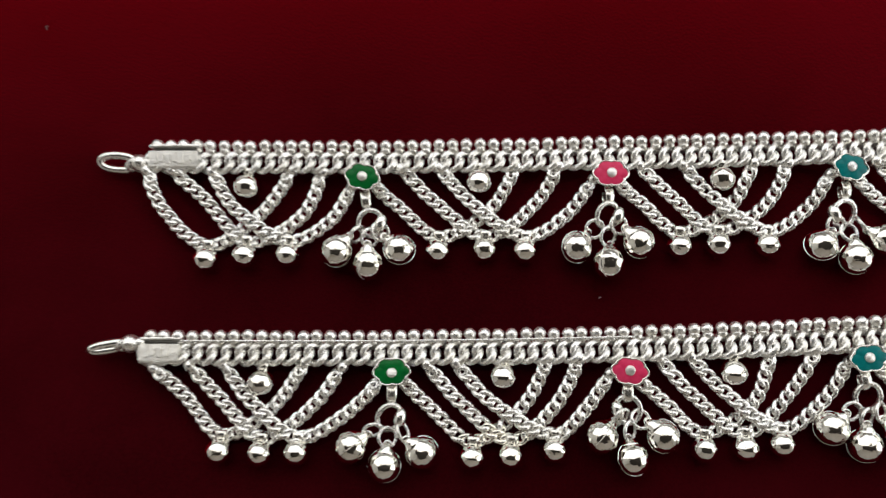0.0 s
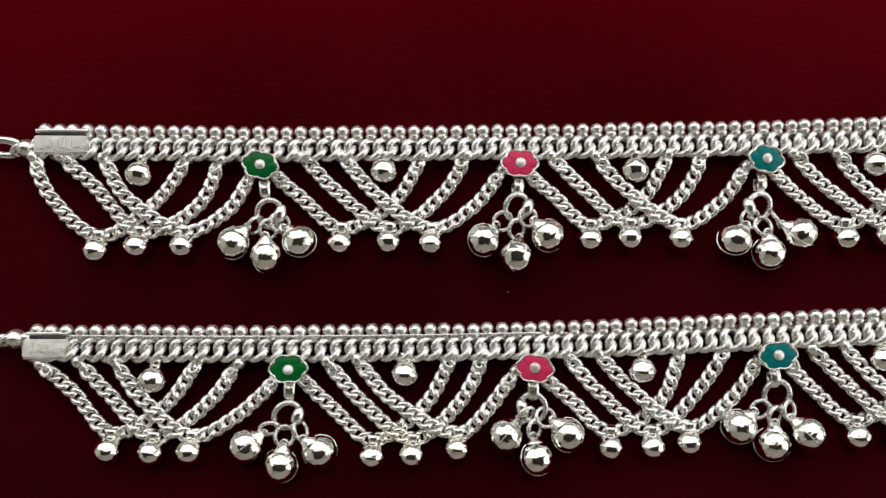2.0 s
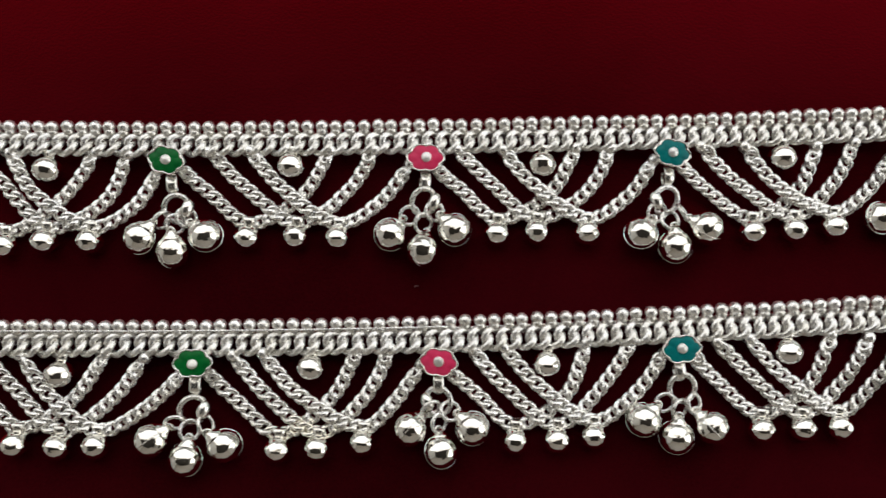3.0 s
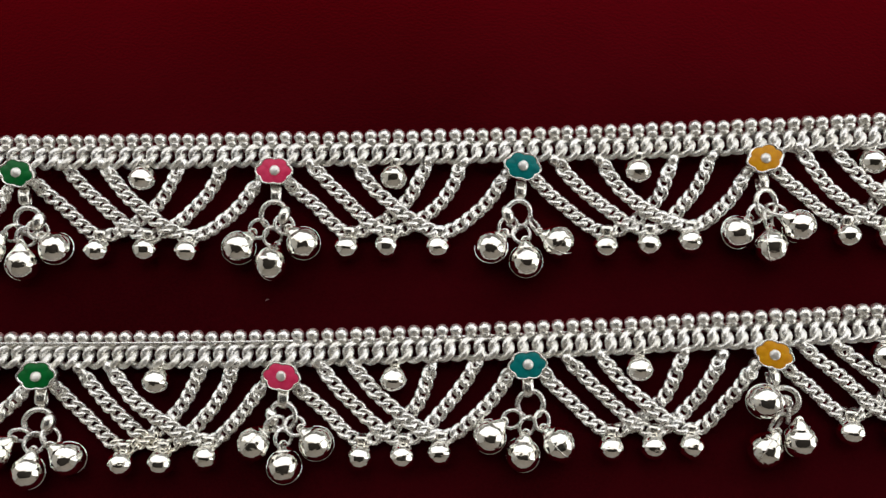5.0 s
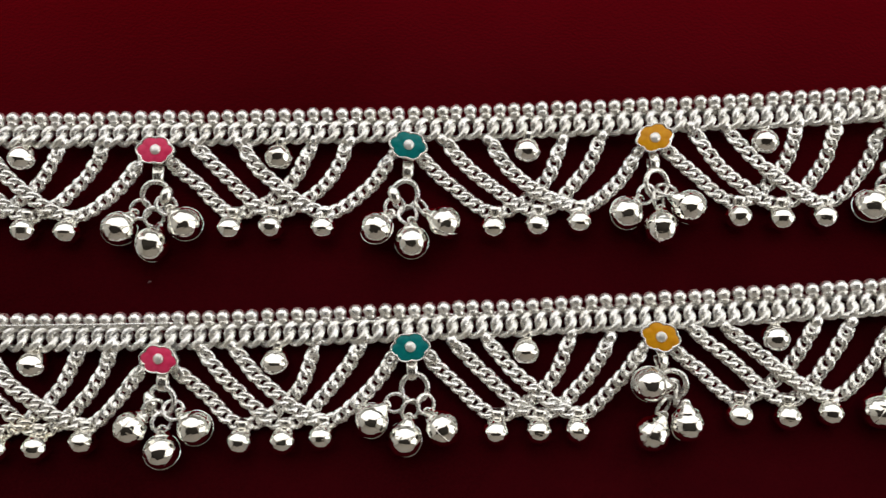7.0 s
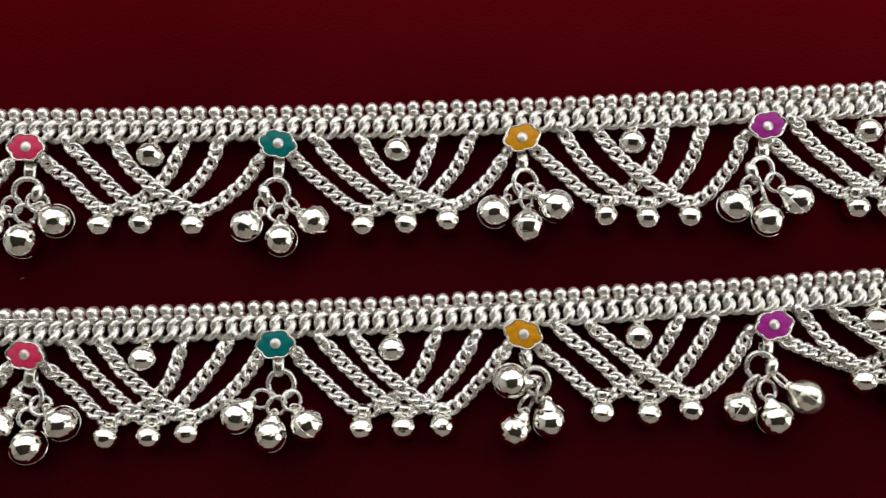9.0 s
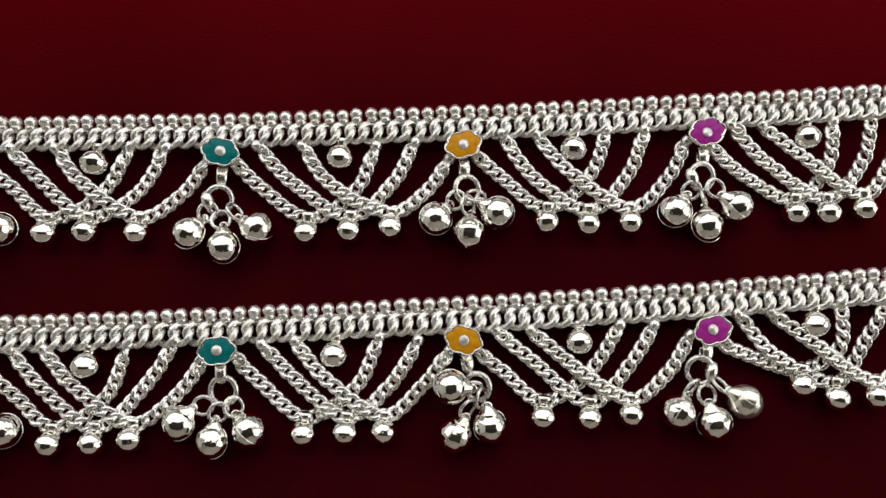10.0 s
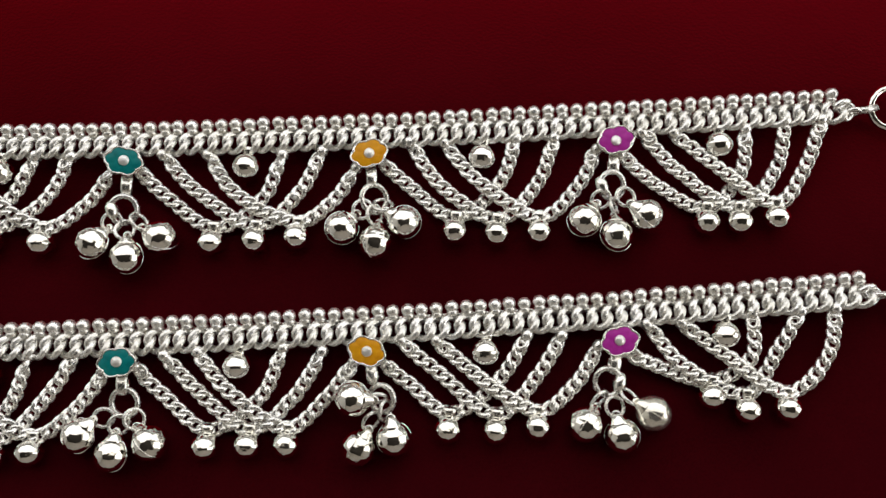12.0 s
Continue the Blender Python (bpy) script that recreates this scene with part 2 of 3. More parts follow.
def ball_profile(r, squash=1.0, seam=0.05, steps=26):
    """A ball with a soft raised seam round its middle."""
    out = []
    for i in range(steps + 1):
        w = -math.pi / 2 + math.pi * i / steps
        bulge = seam * math.exp(-(math.sin(w) / 0.11) ** 2)
        out.append((max((r + bulge) * math.cos(w), 0.02), r * squash * math.sin(w)))
    return out


BEAD = mesh("bead", *joined(lathe([(0.02, -1.08), (0.58, -0.92), (0.97, -0.50), (1.12, 0.0), (0.97, 0.52), (0.58, 0.92), (0.02, 1.08)], 16),
                            moved(lathe([(0.02, -0.75), (0.70, -0.55), (1.0, 0.0), (0.70, 0.55), (0.02, 0.75)], 12), pose(0.05, -0.95, -0.22)),
                            sweep([(0.10, -2.1, -0.75), (0.08, -1.5, -0.4), (0.0, -0.6, 0.0)], 0.42, 6)), SILVER_BAND)
BELL_R = 2.74
NECK_CONE = lathe([(1.85, BELL_R * 0.70), (1.45, BELL_R * 0.92), (1.05, BELL_R + 0.25), (0.72, BELL_R + 0.75), (0.1, BELL_R + 0.95)], 16)
BELL = mesh("bell", *joined(NECK_CONE, lathe(ball_profile(BELL_R, 1.0, 0.07), 36),
                            oval(BELL_R + 0.0, BELL_R + 0.0, 0.12, 40, 6),
                            moved(oval(0.85, 0.62, 0.28, 14, 6), pose(0, BELL_R + 0.45, 0, 0, 0, 90))), SILVER_BELL)
BELL_SLIT = mesh("bell", *joined(NECK_CONE, lathe(ball_profile(BELL_R, 1.03, 0.12), 36),
                                 moved(oval(BELL_R + 0.04, BELL_R + 0.04, 0.11, 36, 6), pose(0, 0, 0, 0, 70, 0)),
                                 moved(oval(0.85, 0.62, 0.28, 14, 6), pose(0, BELL_R + 0.45, 0, 0, 0, 90))), SILVER_BELL)
BELL_WARM = BELL_SLIT.copy()
BELL_WARM.materials[0] = SILVER_WARM
DROP_R = 2.18
DROP = mesh("drop_bell", *lathe(ball_profile(DROP_R, 0.94, 0.08), 30), SILVER_BELL)
NECK = mesh("neck", *joined(sweep([(0, 1.35, -0.1), (0, 1.9, 0.0), (0, 2.6, 0.25), (0, 3.4, 0.5)], lambda u: 0.82 + 0.30 * u, 10, flat=0.55)), SILVER_PLATE)
RING = mesh("ring", *oval(2.1, 2.3, 0.46, 28, 10), SILVER_LINK)
SMALL_RING = mesh("small_ring", *oval(1.50, 1.62, 0.32, 20, 8), SILVER_LINK)
BULGE = mesh("ring_bulge", *lathe([(0.02, -1.75), (0.62, -1.4), (0.98, -0.75), (1.1, 0.0), (0.98, 0.75), (0.62, 1.4), (0.02, 1.75)], 16), SILVER_PLATE)
TAB = mesh("loop", *joined(sweep([(0, 1.7, -0.1), (0, 1.0, 0.35), (0, 0.1, 0.55), (0, -0.8, 0.45), (0, -1.45, -0.05), (0, -1.5, -0.6)], lambda u: 0.98 - 0.16 * u, 12, flat=0.36),
                           sweep([(0, -1.4, -0.7), (0, -0.5, -1.0), (0, 0.8, -1.0)], 0.8, 10, flat=0.36)), SILVER_PLATE)


def flower_outline(scale, n=60, wave=0.05):
    out = []
    for i in range(n):
        w = 2 * math.pi * i / n
        k = scale * (1.04 - 2 * wave * (1 - abs(math.cos(3 * w))) ** 1.3 + 0.01 * math.cos(12 * w + 0.5))
        out.append((3.0 * k * math.cos(w), 2.24 * k * math.sin(w)))
    return out


def flower_meshes():
    n = 60
    layers = [(0.92, -1.2), (1.02, -0.9), (1.04, -0.1), (1.02, 0.18), (0.96, 0.20), (0.93, 0.0)]
    verts, faces = [], []
    for s, z in layers:
        verts += [(x, y, z) for x, y in flower_outline(s, n, 0.085 if s in (0.96, 0.93) else 0.05)]
    for i in range(len(layers) - 1):
        faces += [(i * n + k, i * n + (k + 1) % n, (i + 1) * n + (k + 1) % n, (i + 1) * n + k) for k in range(n)]
    faces += [tuple(range(n))[::-1], tuple((len(layers) - 1) * n + k for k in range(n))]
    setting = mesh("flower_setting", verts, faces, SILVER_PLATE)
    verts = [(x, y, 0.03) for x, y in flower_outline(0.935, n, 0.085)] + [(x, y, 0.16) for x, y in flower_outline(0.86, n, 0.085)] + [(x, y, 0.12) for x, y in flower_outline(0.3, n)] + [(0, 0, 0.11)]
    faces = []
    for i in range(2):
        faces += [(i * n + k, i * n + (k + 1) % n, (i + 1) * n + (k + 1) % n, (i + 1) * n + k) for k in range(n)]
    faces += [(2 * n + k, 2 * n + (k + 1) % n, 3 * n) for k in range(n)]
    discs = [mesh("enamel", verts, faces, m) for _, m in ENAMELS]
    stud = mesh("stud", *moved(lathe([(0.02, -0.2), (0.88, -0.2), (0.88, 0.10), (0.76, 0.28), (0.42, 0.38), (0.02, 0.42)], 18), pose(0, 0, 0, 90, 0, 0)), SILVER_STUD)
    return setting, discs, stud


SETTING, DISCS, STUD = flower_meshes()


def smooth_path(keys):
    """A function y(x) through the keys, and its slope."""
    xs, ys = np.array([k[0] for k in keys]), np.array([k[1] for k in keys])
    m = np.gradient(ys, xs)

    def y(x):
        i = int(np.clip(np.searchsorted(xs, x) - 1, 0, len(xs) - 2))
        h = xs[i + 1] - xs[i]
        u = (x - xs[i]) / h
        return float((2 * u**3 - 3 * u**2 + 1) * ys[i] + (u**3 - 2 * u**2 + u) * h * m[i] + (3 * u**2 - 2 * u**3) * ys[i + 1] + (u**3 - u**2) * h * m[i + 1])
    return y


def spaced(points, step):
    """Points and headings at even steps along a line."""
    total = sum((b - a).length for a, b in zip(points, points[1:]))
    count = max(2, round(total / step))
    step, out, run, want = total / count, [], 0.0, total / count / 2
    for a, b in zip(points, points[1:]):
        d = (b - a).length
        while want <= run + d + 1e-9 and len(out) < count:
            out.append((a.lerp(b, (want - run) / d), math.degrees(math.atan2(b.y - a.y, b.x - a.x))))
            want += step
        run += d
    return out


def strand(keys, n=14):
    """A smooth line through the keys."""
    out = []
    for i in range(len(keys) - 1):
        a, b = keys[i], keys[i + 1]
        h = (b - a).length

        def slope(k):
            lo, hi = max(k - 1, 0), min(k + 1, len(keys) - 1)
            return (keys[hi] - keys[lo]) / sum((keys[m + 1] - keys[m]).length for m in range(lo, hi))
        ma, mb = slope(i) * h, slope(i + 1) * h
        for k in range(n):
            u = k / n
            out.append(a * (2 * u**3 - 3 * u**2 + 1) + ma * (u**3 - 2 * u**2 + u) + b * (3 * u**2 - 2 * u**3) + mb * (u**3 - u**2))
    return out + [keys[-1]]


def bowed(a, b, bow, z, share):
    """The point of a strand, at that share of its chord, that hangs below it by bow."""
    d = (b - a).to_2d()
    n = Vector((d.y, -d.x)).normalized() * bow
    m = a.lerp(b, share)
    return Vector((m.x + n.x, m.y + n.y, z))


def heading_of(d):
    return math.degrees(math.atan2(d.y, d.x))


def swag(anklet, left, node, right, bow_l, bow_r, level, warm=False):
    """One hanging chain from the band to its low point and up again."""
    z0 = 0.85
    p0, pn, p1 = Vector((*left, 1.9)), Vector((*node, z0 + 0.3 * level)), Vector((*right, 1.9))
    left_mid, right_mid = bowed(p0, pn, bow_l, 1.25 + 0.6 * level, 0.38), bowed(pn, p1, bow_r, 1.25 + 0.15 * level, 0.58)
    p0, p1 = p0 + (p0 - left_mid).normalized() * 1.7, p1 + (p1 - right_mid).normalized() * 1.8
    line = strand([p0, left_mid, pn, right_mid, p1])
    chain = part("swag_chain", JUMP, anklet, at(p0.x, p0.y, 1.75, jitter(30), jitter(8), heading_of(left_mid - p0) + jitter(10)), "silver curb chain hanging in a swag")
    part("jump_ring", JUMP, chain, at(p1.x, p1.y, 1.75, jitter(30), jitter(8), heading_of(right_mid - p1) + jitter(10)))
    steps = spaced(line, 1.82)
    for i, (p, heading) in enumerate(steps):
        if i in (0, len(steps) - 1):
            continue
        yellow = warm and 0.38 < i / len(steps) < 0.56
        part("link", CURB_WARM if yellow else CURB, chain, at(p.x + jitter(0.06), p.y + jitter(0.06), p.z, jitter(9), jitter(5), heading + 4 + jitter(5)))
    return chain


def drop_bell(anklet, x, y, toward, z=1.55, size=1.0):
    """A small bell on its neck; toward is the point that it hangs from."""
    turn = math.degrees(math.atan2(toward[1] - y, toward[0] - x)) - 90
    bell = part("drop_bell", DROP, anklet, at(x, y, z, jitter(14), jitter(12), turn + jitter(5)) @ Matrix.Scale(size, 4), "small round polished silver bell")
    part("neck", NECK, bell, at(x, y, z - 0.3, 0, 0, turn))


def pendant(anklet, flower, ring, bells, lift, warm, bulge):
    fx, fy = flower
    loop = part("pendant", RING, anklet, at(ring[0], ring[1], 1.7, 14 + jitter(10), jitter(22), jitter(20)), "silver ring with three jingle bells")
    part("loop", TAB, loop, at(fx + 0.3 * (ring[0] - fx), fy - 3.9, 1.9, 0, 8 + jitter(14), 4 * (ring[0] - fx)))
    if bulge:
        part("ring_bulge", BULGE, loop, at(ring[0] + 1.75 * bulge, ring[1] - 0.1, 2.0, 0, 0, -18 * bulge))
    for i, (x, y) in enumerate(bells):
        d = Vector((ring[0] - x, ring[1] - y))
        turn = math.degrees(math.atan2(d.y, d.x)) - 90
        u = d.normalized()
        z = 2.15 + (lift if i == 0 else 0.0)
        part("bell", BELL_WARM if warm and i == 2 else (BELL, BELL_SLIT, BELL)[(i + int(abs(fx))) % 3], loop, at(x, y, z, jitter(18), jitter(20), turn + jitter(8)), "round yellowed silver jingle bell" if warm and i == 2 else "round polished silver jingle bell")
        k = min(BELL_R + 1.85, d.length - 0.9)
        part("small_ring", SMALL_RING, loop, at(x + u.x * k, y + u.y * k, 2.0, jitter(25), 35 + jitter(30), turn))


def flower(anklet, index, x, y, z):
    tilt = 2 + jitter(4)
    place = at(x, y - 0.2, z + 0.6, tilt, jitter(5), jitter(18))
    setting = part("flower_setting", SETTING, anklet, place, ENAMELS[index][0] + " enamelled silver flower")
    part("enamel", DISCS[index], setting, place, "glossy " + ENAMELS[index][0] + " enamel")
    part("stud", STUD, setting, place @ at(jitter(0.15), jitter(0.15), 0.1, -10 + jitter(12), jitter(12)), "round pale silver stud")


def band(anklet, y, x0, x1, wire):
    pts = [(x, y(x) + 1.0, 0.55) for x in np.linspace(x0 + 1, x1 - 1, 90)]
    strip = part("band", mesh("band", *sweep(pts, 0.32, 8, flat=0.6), SILVER_LINK), anklet, label="woven double curb chain band")
    step = 2.385
    for i in range(int((x1 - x0) / step)):
        x = x0 + step * (i + 0.5)
        slope = math.degrees(math.atan2(y(x + 1) - y(x - 1), 2))
        turn = at(x, y(x), 0, 0, 0, slope)
        lean = 5 + 8 * min(max(x / 60, 0), 1)      # the links lie more aslant towards the far end
        part("bead", BEAD, strip, turn @ at(jitter(0.12), 2.22 + jitter(0.12), 1.6, jitter(8), jitter(10), jitter(6)))
        part("link", BAND_LINK, strip, turn @ at(jitter(0.08), -0.84 + jitter(0.08), 1.75, -12 + jitter(5), jitter(4), lean + jitter(4)))
    if wire:
        pts = [(x, y(x) + 1.35, 2.25) for x in np.linspace(x0 + 6, x0 + wire, 40)]
        part("wire", mesh("wire", *sweep(pts, 0.20, 6), SILVER_LINK), strip, label="thin straight silver wire")


def plate_mesh(w, h):
    """A hallmark plate wrapped round the band's end, with a rolled upper lip and stamped marks."""
    top = h / 2 - 0.6
    body = moved(sweep([(-w / 2, 0, 0), (-w / 2 + 0.3, 0, 0), (w / 2 - 0.3, 0, 0), (w / 2, 0, 0)], lambda u: 0.92 if u in (0, 1) else 1.0, 16, flat=1.0), Matrix())
    hh = (top + h / 2) / 2
    squared = []
    for x, yy, zz in body[0]:
        k = max(abs(yy), abs(zz), 1e-6) / max(math.hypot(yy, zz), 1e-6)
        f = 1 / k ** 0.94
        squared.append((x, (top - h / 2) / 2 + hh * yy * f, 0.95 * zz * f - 0.35))
    body = (squared, body[1])
    lip = sweep([(-w / 2 + 0.1, h / 2 + 0.25, 0.15), (-w / 4, h / 2 + 0.30, 0.22), (w / 4, h / 2 + 0.32, 0.22), (w / 2, h / 2 + 0.28, 0.15)], 0.34, 8)
    rim = sweep([(-w / 2 + 0.2, -h / 2 - 0.05, 0.1), (0, -h / 2 - 0.15, 0.15), (w / 2 - 0.2, -h / 2 - 0.05, 0.1)], 0.35, 8)
    marks = [box(-w / 2 + 0.9 + 1.15 * k, -w / 2 + 1.65 + 1.15 * k, -1.15 + 0.25 * (k % 2), 0.62 - 0.15 * (k % 3), 0.4, 0.80) for k in range(int((w - 1.4) / 1.15))]
    ob = mesh("clasp_plate", *joined(body, lip, rim, *marks), SILVER_STAMP, False)
    # added dark strip in place of the slot's own shade
    slot = sweep([(-w / 2 + 0.8, h / 2 - 0.28, 0.05), (0, h / 2 - 0.24, 0.10), (w / 2 - 0.5, h / 2 - 0.20, 0.05)], 0.30, 8)
    return ob, mesh("slot", *slot, SLOT_SHADE)


def build_anklet(label, keys, flowers, pendants, plate, hook, tail, wire):
    y = smooth_path(keys)
    anklet = new("anklet")
    base = at(keys[3][0], keys[3][1], 0)
    anklet.matrix_basis = base
    PLACE[anklet] = base
    tagged(anklet, label, "anklet", "pair of anklets")
    band(anklet, y, keys[0][0], keys[-1][0], wire)
    for i, f in enumerate(flowers):
        flower(anklet, i, *f)
    for f, p in zip(flowers, pendants):
        pendant(anklet, f[:2], p["ring"], p["bells"], p.get("lift", 0.0), p.get("warm", False), p.get("bulge", 0))
    # the clasp at one end, the ring at the other
    x, py, w, h, tilt = plate
    body, slot = plate_mesh(w, h)
    place = at(x, py, 2.45, tilt, 0, -1)
    clasp = part("clasp_plate", body, anklet, place, "stamped rectangular silver clasp plate")
    part("slot", slot, clasp, place, "dark strip standing for the shade inside the slot")
    jx, jy, hx, hy, hh = hook
    joint = part("clasp_joint", mesh("clasp_joint", *joined(lathe(ball_profile(1.6, 1.0, 0.12), 18), sweep([(0, 0, 0), (2.6, 0.2, 0.0)], 1.0, 10), moved(oval(1.2, 0.8, 0.5, 16, 8), pose(-0.9, -0.2, 0.3, 60, 0, 30))), SILVER_LINK), anklet, at(jx, jy, 1.7), "round soldered silver joint")
    part("hook", mesh("hook", *oval((jx - hx) / 2, hh, 0.72, 24, 8, power=2.2), SILVER_PLATE), joint, at((jx + hx) / 2 - 0.6, (jy + hy) / 2, 1.6, 20, 0, math.degrees(math.atan2(jy - hy, jx - hx))), "smooth silver clasp hook")
    ex, ey, rx, ry = tail
    end = part("end_joint", mesh("end_joint", *joined(oval(1.2, 0.8, 0.5, 16, 8), moved(oval(1.2, 0.8, 0.45, 16, 8), pose(-0.8, 0.5, 0.3, 50, 0, 20)), moved(oval(1.0, 0.7, 0.42, 16, 8), pose(1.3, -0.5, 0.0, 70, 0, 0)), moved(oval(0.9, 0.6, 0.4, 14, 8), pose(0.5, -1.0, -0.2, 30, 0, 50)), sweep([(1.5, -0.3, 0), (3.2, -0.3, 0.1), (rx - ex - 2.5, ry - ey, 0.1)], 0.62, 10)), SILVER_LINK), anklet, at(ex, ey, 1.7), "silver end joint of the band")
    part("end_ring", mesh("end_ring", *oval(3.1, 3.3, 0.6, 28, 8), SILVER_BELL), end, at(rx, ry, 1.3, 8, 0, 0), "round silver fastening ring")
    return anklet


def swag_group(anklet, tops, bows, mid, bells, warm=False, mid_size=1.08):
    """Three crossing chains between two flowers, each with a bell at its low point, and one bell under the band."""
    for k, (bx, by) in enumerate(bells):
        node = (bx + 0.3, by + 2.45)
        swag(anklet, tops[k], node, tops[3 + k], bows[2 * k], bows[2 * k + 1], k, warm and k < 2)
        drop_bell(anklet, bx, by, node)
    drop_bell(anklet, mid[0], mid[1], (mid[0] + 0.3, mid[1] + 3.0), 1.6 * mid_size, mid_size)


UPPER_PENDANTS = [
    dict(ring=(-41.4, -7.9), bulge=1, bells=[(-47.3, -12.8), (-41.8, -15.1), (-36.4, -12.6)]),
    dict(ring=(-0.1, -7.3), bulge=1, bells=[(-5.8, -12.8), (-0.4, -15.5), (5.0, -12.15)]),
    dict(ring=(40.8, -7.6), bulge=-1, bells=[(36.2, -13.2), (41.9, -15.5), (47.3, -12.4)]),
    dict(ring=(82.2, -6.2), bells=[(76.9, -11.1), (82.4, -13.5), (87.2, -10.2)]),
    dict(ring=(121.6, -4.4), bulge=-1, bells=[(116.7, -10.3), (121.9, -12.8), (127.0, -9.6)]),
]
LOWER_PENDANTS = [
    dict(ring=(-38.3, -41.1), bulge=1, bells=[(-44.8, -45.8), (-39.2, -48.9), (-32.9, -46.8)]),
    dict(ring=(1.8, -40.4), bulge=-1, bells=[(-2.8, -44.75), (2.2, -48.4), (7.4, -44.8)]),
    dict(ring=(42.2, -38.9), bells=[(35.4, -43.9), (40.7, -46.8), (46.6, -45.2)]),
    dict(ring=(83.4, -38.7), bells=[(79.0, -38.4), (79.7, -46.3), (85.3, -44.9)], lift=2.2),
    dict(ring=(119.8, -36.5), bulge=1, bells=[(115.8, -43.1), (121.6, -44.9), (126.7, -41.5)], warm=True),
]

upper = build_anklet("silver chain anklet with enamel flowers and bells on red velvet",
             [(-80.5, 4.5), (-42.6, 3.75), (0.0, 3.75), (41.5, 4.1), (81.4, 5.1), (121.7, 6.7), (161.2, 8.6)],
             [(-42.6, 0.1, 3.4), (0.3, 0.0, 3.3), (41.5, 0.3, 3.4), (81.55, 1.2, 3.2), (122.05, 2.95, 3.4)],
             UPPER_PENDANTS, (-75.9, 4.3, 8.8, 3.4, 1), (-82.2, 3.5, -88.7, 4.0, 1.3), (161.4, 8.2, 169.0, 8.4), 0)
lower = build_anklet("silver anklet on velvet, one amber-flower bell lying over its ring",
             [(-80.5, -29.0), (-37.8, -29.65), (1.9, -29.6), (41.6, -28.6), (81.1, -27.1), (121.3, -25.1), (162.9, -22.2)],
             [(-37.75, -33.2, 3.4), (1.95, -33.7, 3.4), (41.65, -32.2, 3.4), (81.15, -30.9, 3.4), (121.4, -29.75, 3.4)],
             LOWER_PENDANTS, (-77.3, -29.4, 6.9, 3.5, -8), (-82.7, -28.1, -89.0, -29.1, 0.6), (163.2, -22.7, 170.5, -23.6), 84)

swag_group(upper, [(-80.5, 0.9), (-75.5, 1.2), (-68.6, 0.6), (-55.9, 0.5), (-50.3, -0.1), (-45.4, -2.5)],
           [1.9, 1.7, -0.3, 2.9, 1.9, 1.8], (-63.2, -1.1), [(-70.2, -13.7), (-63.4, -13.1), (-55.9, -13.2)])
swag_group(upper, [(-40.2, -1.8), (-35.1, 0.7), (-28.4, 0.7), (-16.6, 0.4), (-9.1, 0.3), (-3.3, -2.0)],
           [0.2, 2.2, 0.8, 1.7, 1.3, 1.4], (-22.4, -0.9), [(-29.8, -12.9), (-21.7, -12.9), (-14.7, -13.2)])
swag_group(upper, [(2.6, -2.2), (6.8, 0.5), (14.2, 0.3), (25.1, 0.3), (31.1, 0.1), (38.1, -1.9)],
           [0.0, 2.4, 0.6, 2.1, 1.3, 1.4], (20.0, -1.2), [(12.1, -12.8), (18.8, -12.7), (27.3, -12.9)])
swag_group(upper, [(43.6, -1.6), (48.0, 0.5), (55.4, 0.3), (66.3, 0.0), (72.8, 0.6), (78.4, -2.2)],
           [0.6, 2.3, 1.2, 1.4, 2.1, 1.1], (60.95, -0.6), [(55.3, -13.1), (62.4, -12.9), (69.3, -12.4)])
swag_group(upper, [(84.2, -0.6), (88.9, 2.1), (94.7, 2.0), (105.4, 2.3), (111.7, 2.4), (118.6, 0.4)],
           [0.5, 2.0, 1.8, 1.8, 1.5, 1.3], (100.1, 0.55), [(95.4, -11.8), (102.3, -12.2), (109.3, -12.0)])
swag_group(upper, [(124.1, 0.0), (127.7, 3.4), (133.2, 3.5), (144.1, 3.4), (150.7, 4.8), (156.5, 5.0)],
           [0.9, 2.2, 1.3, 2.1, 0.8, 1.1], (139.6, 2.2), [(137.1, -10.7), (142.5, -10.7), (148.7, -10.1)])
swag_group(lower, [(-77.4, -33.2), (-71.4, -32.9), (-65.8, -32.8), (-53.6, -33.0), (-47.2, -33.8), (-40.5, -35.6)],
           [-0.3, 1.9, 0.1, 1.4, 0.9, 1.2], (-60.2, -35.0), [(-67.2, -46.2), (-60.3, -46.7), (-54.1, -46.7)])
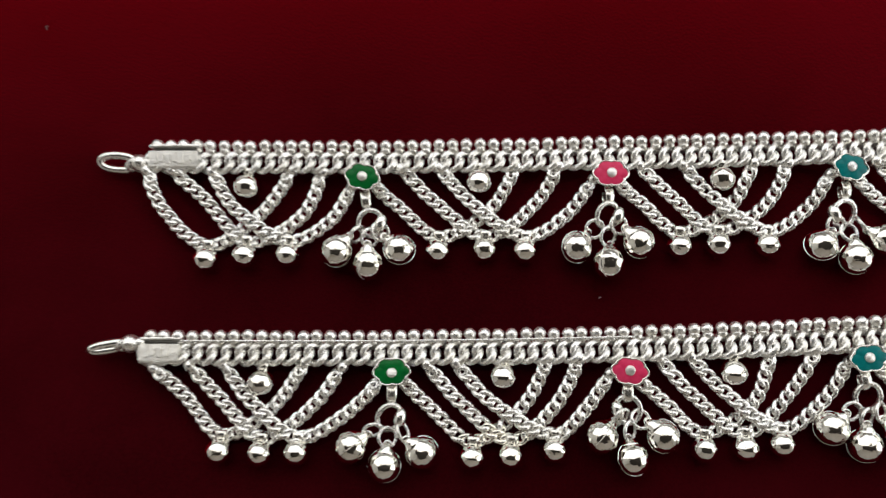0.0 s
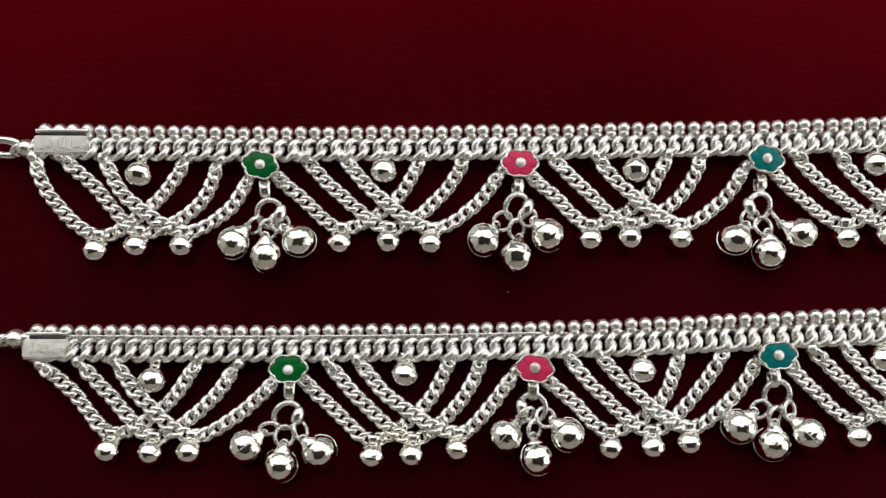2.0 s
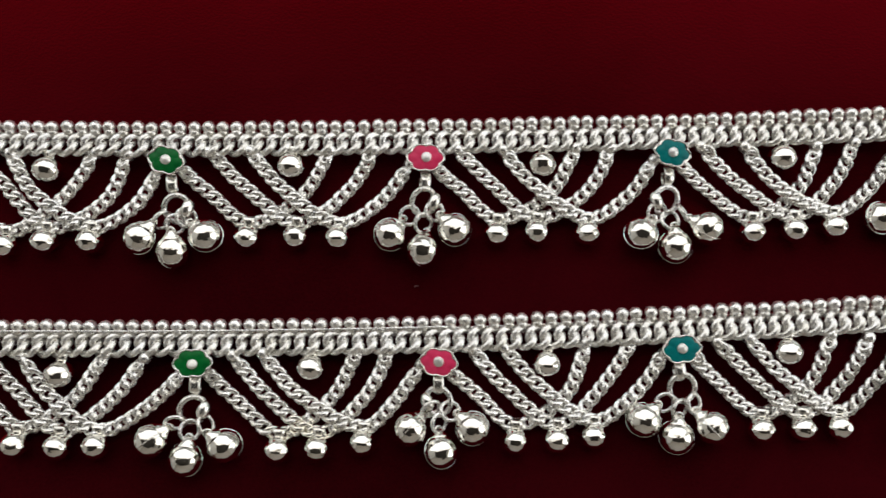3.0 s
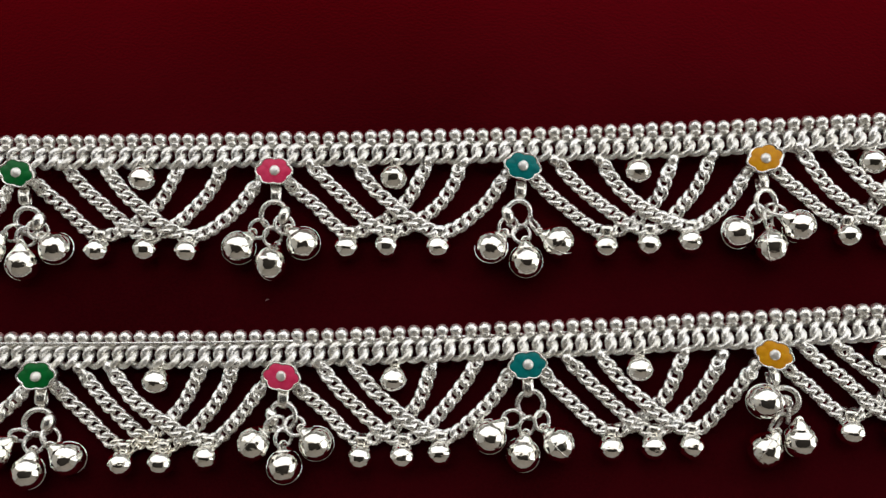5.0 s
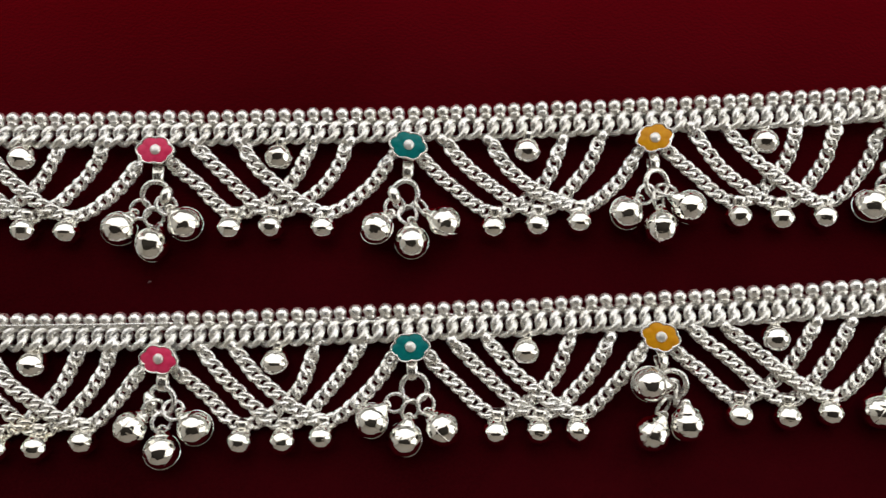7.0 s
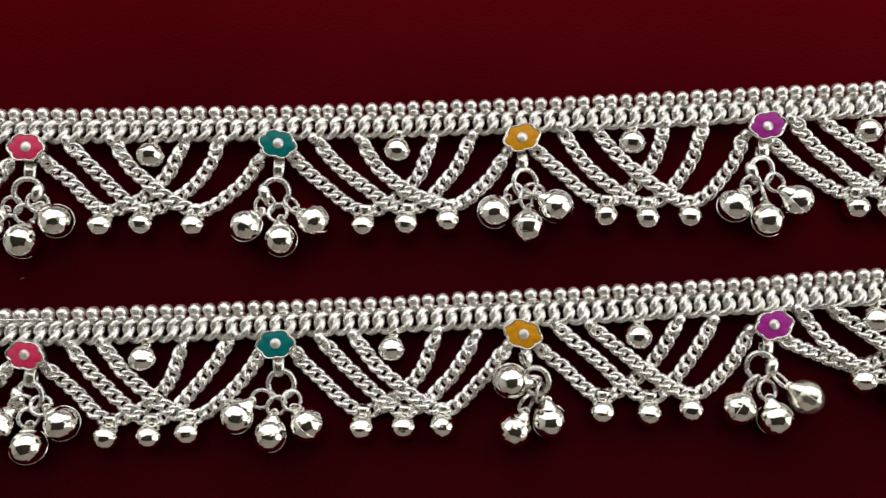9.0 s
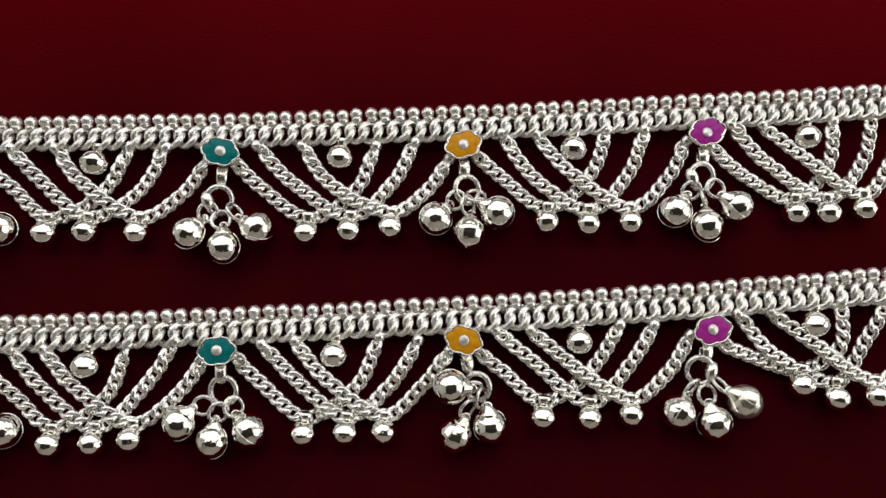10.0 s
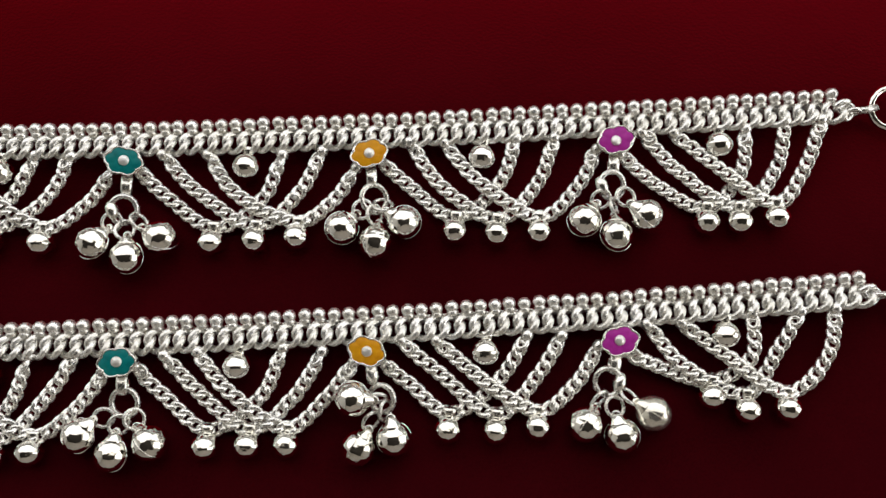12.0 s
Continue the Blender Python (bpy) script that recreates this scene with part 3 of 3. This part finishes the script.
swag_group(lower, [(-35.6, -35.6), (-31.0, -33.4), (-26.0, -33.2), (-11.9, -32.7), (-6.6, -33.1), (-1.8, -35.6)],
           [0.3, 2.1, 0.9, 1.6, 1.6, 0.7], (-19.1, -34.60), [(-24.6, -47.80), (-18.1, -47.70), (-10.7, -46.90)], warm=True)
swag_group(lower, [(4.3, -35.9), (8.3, -32.9), (13.7, -32.8), (25.9, -32.7), (33.4, -32.1), (38.6, -34.3)],
           [0.1, 2.7, 0.9, 1.2, 1.1, 1.2], (19.9, -34.60), [(14.3, -47.10), (21.2, -47.00), (27.3, -46.50)])
swag_group(lower, [(44.5, -34.1), (49.3, -32.4), (54.6, -32.0), (66.8, -31.8), (73.0, -32.4), (78.0, -33.9)],
           [0.4, 2.4, 0.7, 1.4, 1.3, 0.8], (60.1, -33.30), [(55.1, -45.90), (61.9, -45.80), (68.1, -45.70)])
swag_group(lower, [(84.0, -33.4), (87.5, -30.4), (93.3, -30.5), (106.1, -30.2), (111.7, -30.3), (117.6, -32.0)],
           [0.1, 1.7, 0.3, 1.0, 0.8, 1.2], (100.1, -31.60), [(93.9, -43.70), (101.5, -44.00), (108.25, -43.45)])
swag_group(lower, [(123.7, -32.3), (127.3, -28.4), (133.0, -28.0), (143.5, -27.2), (150.7, -26.8), (156.9, -26.6)],
           [0.4, 3.2, 1.9, 0.3, 0.5, 2.4], (139.0, -29.2), [(136.4, -39.0), (142.0, -41.2), (148.5, -41.0)])


# ---- lint on the velvet ----
def lint(x, y, size, turn):
    pts = [(size * (u - 0.5), 0.35 * size * math.sin(3 * u), 0.05 * math.sin(5 * u)) for u in np.linspace(0, 1, 6)]
    ob = new("lint", mesh("lint", *sweep(pts, 0.09, 5), LINT))
    ob.matrix_basis = at(x, y, -0.3, 0, 0, turn)
    tagged(ob, "tiny pale fibre of lint on the velvet", "lint", "lint on the velvet")


for x, y, size, turn in [(-1.6, -21.5, 0.5, 20), (-101.3, 30.0, 0.8, 70)]:
    lint(x, y, size, turn)
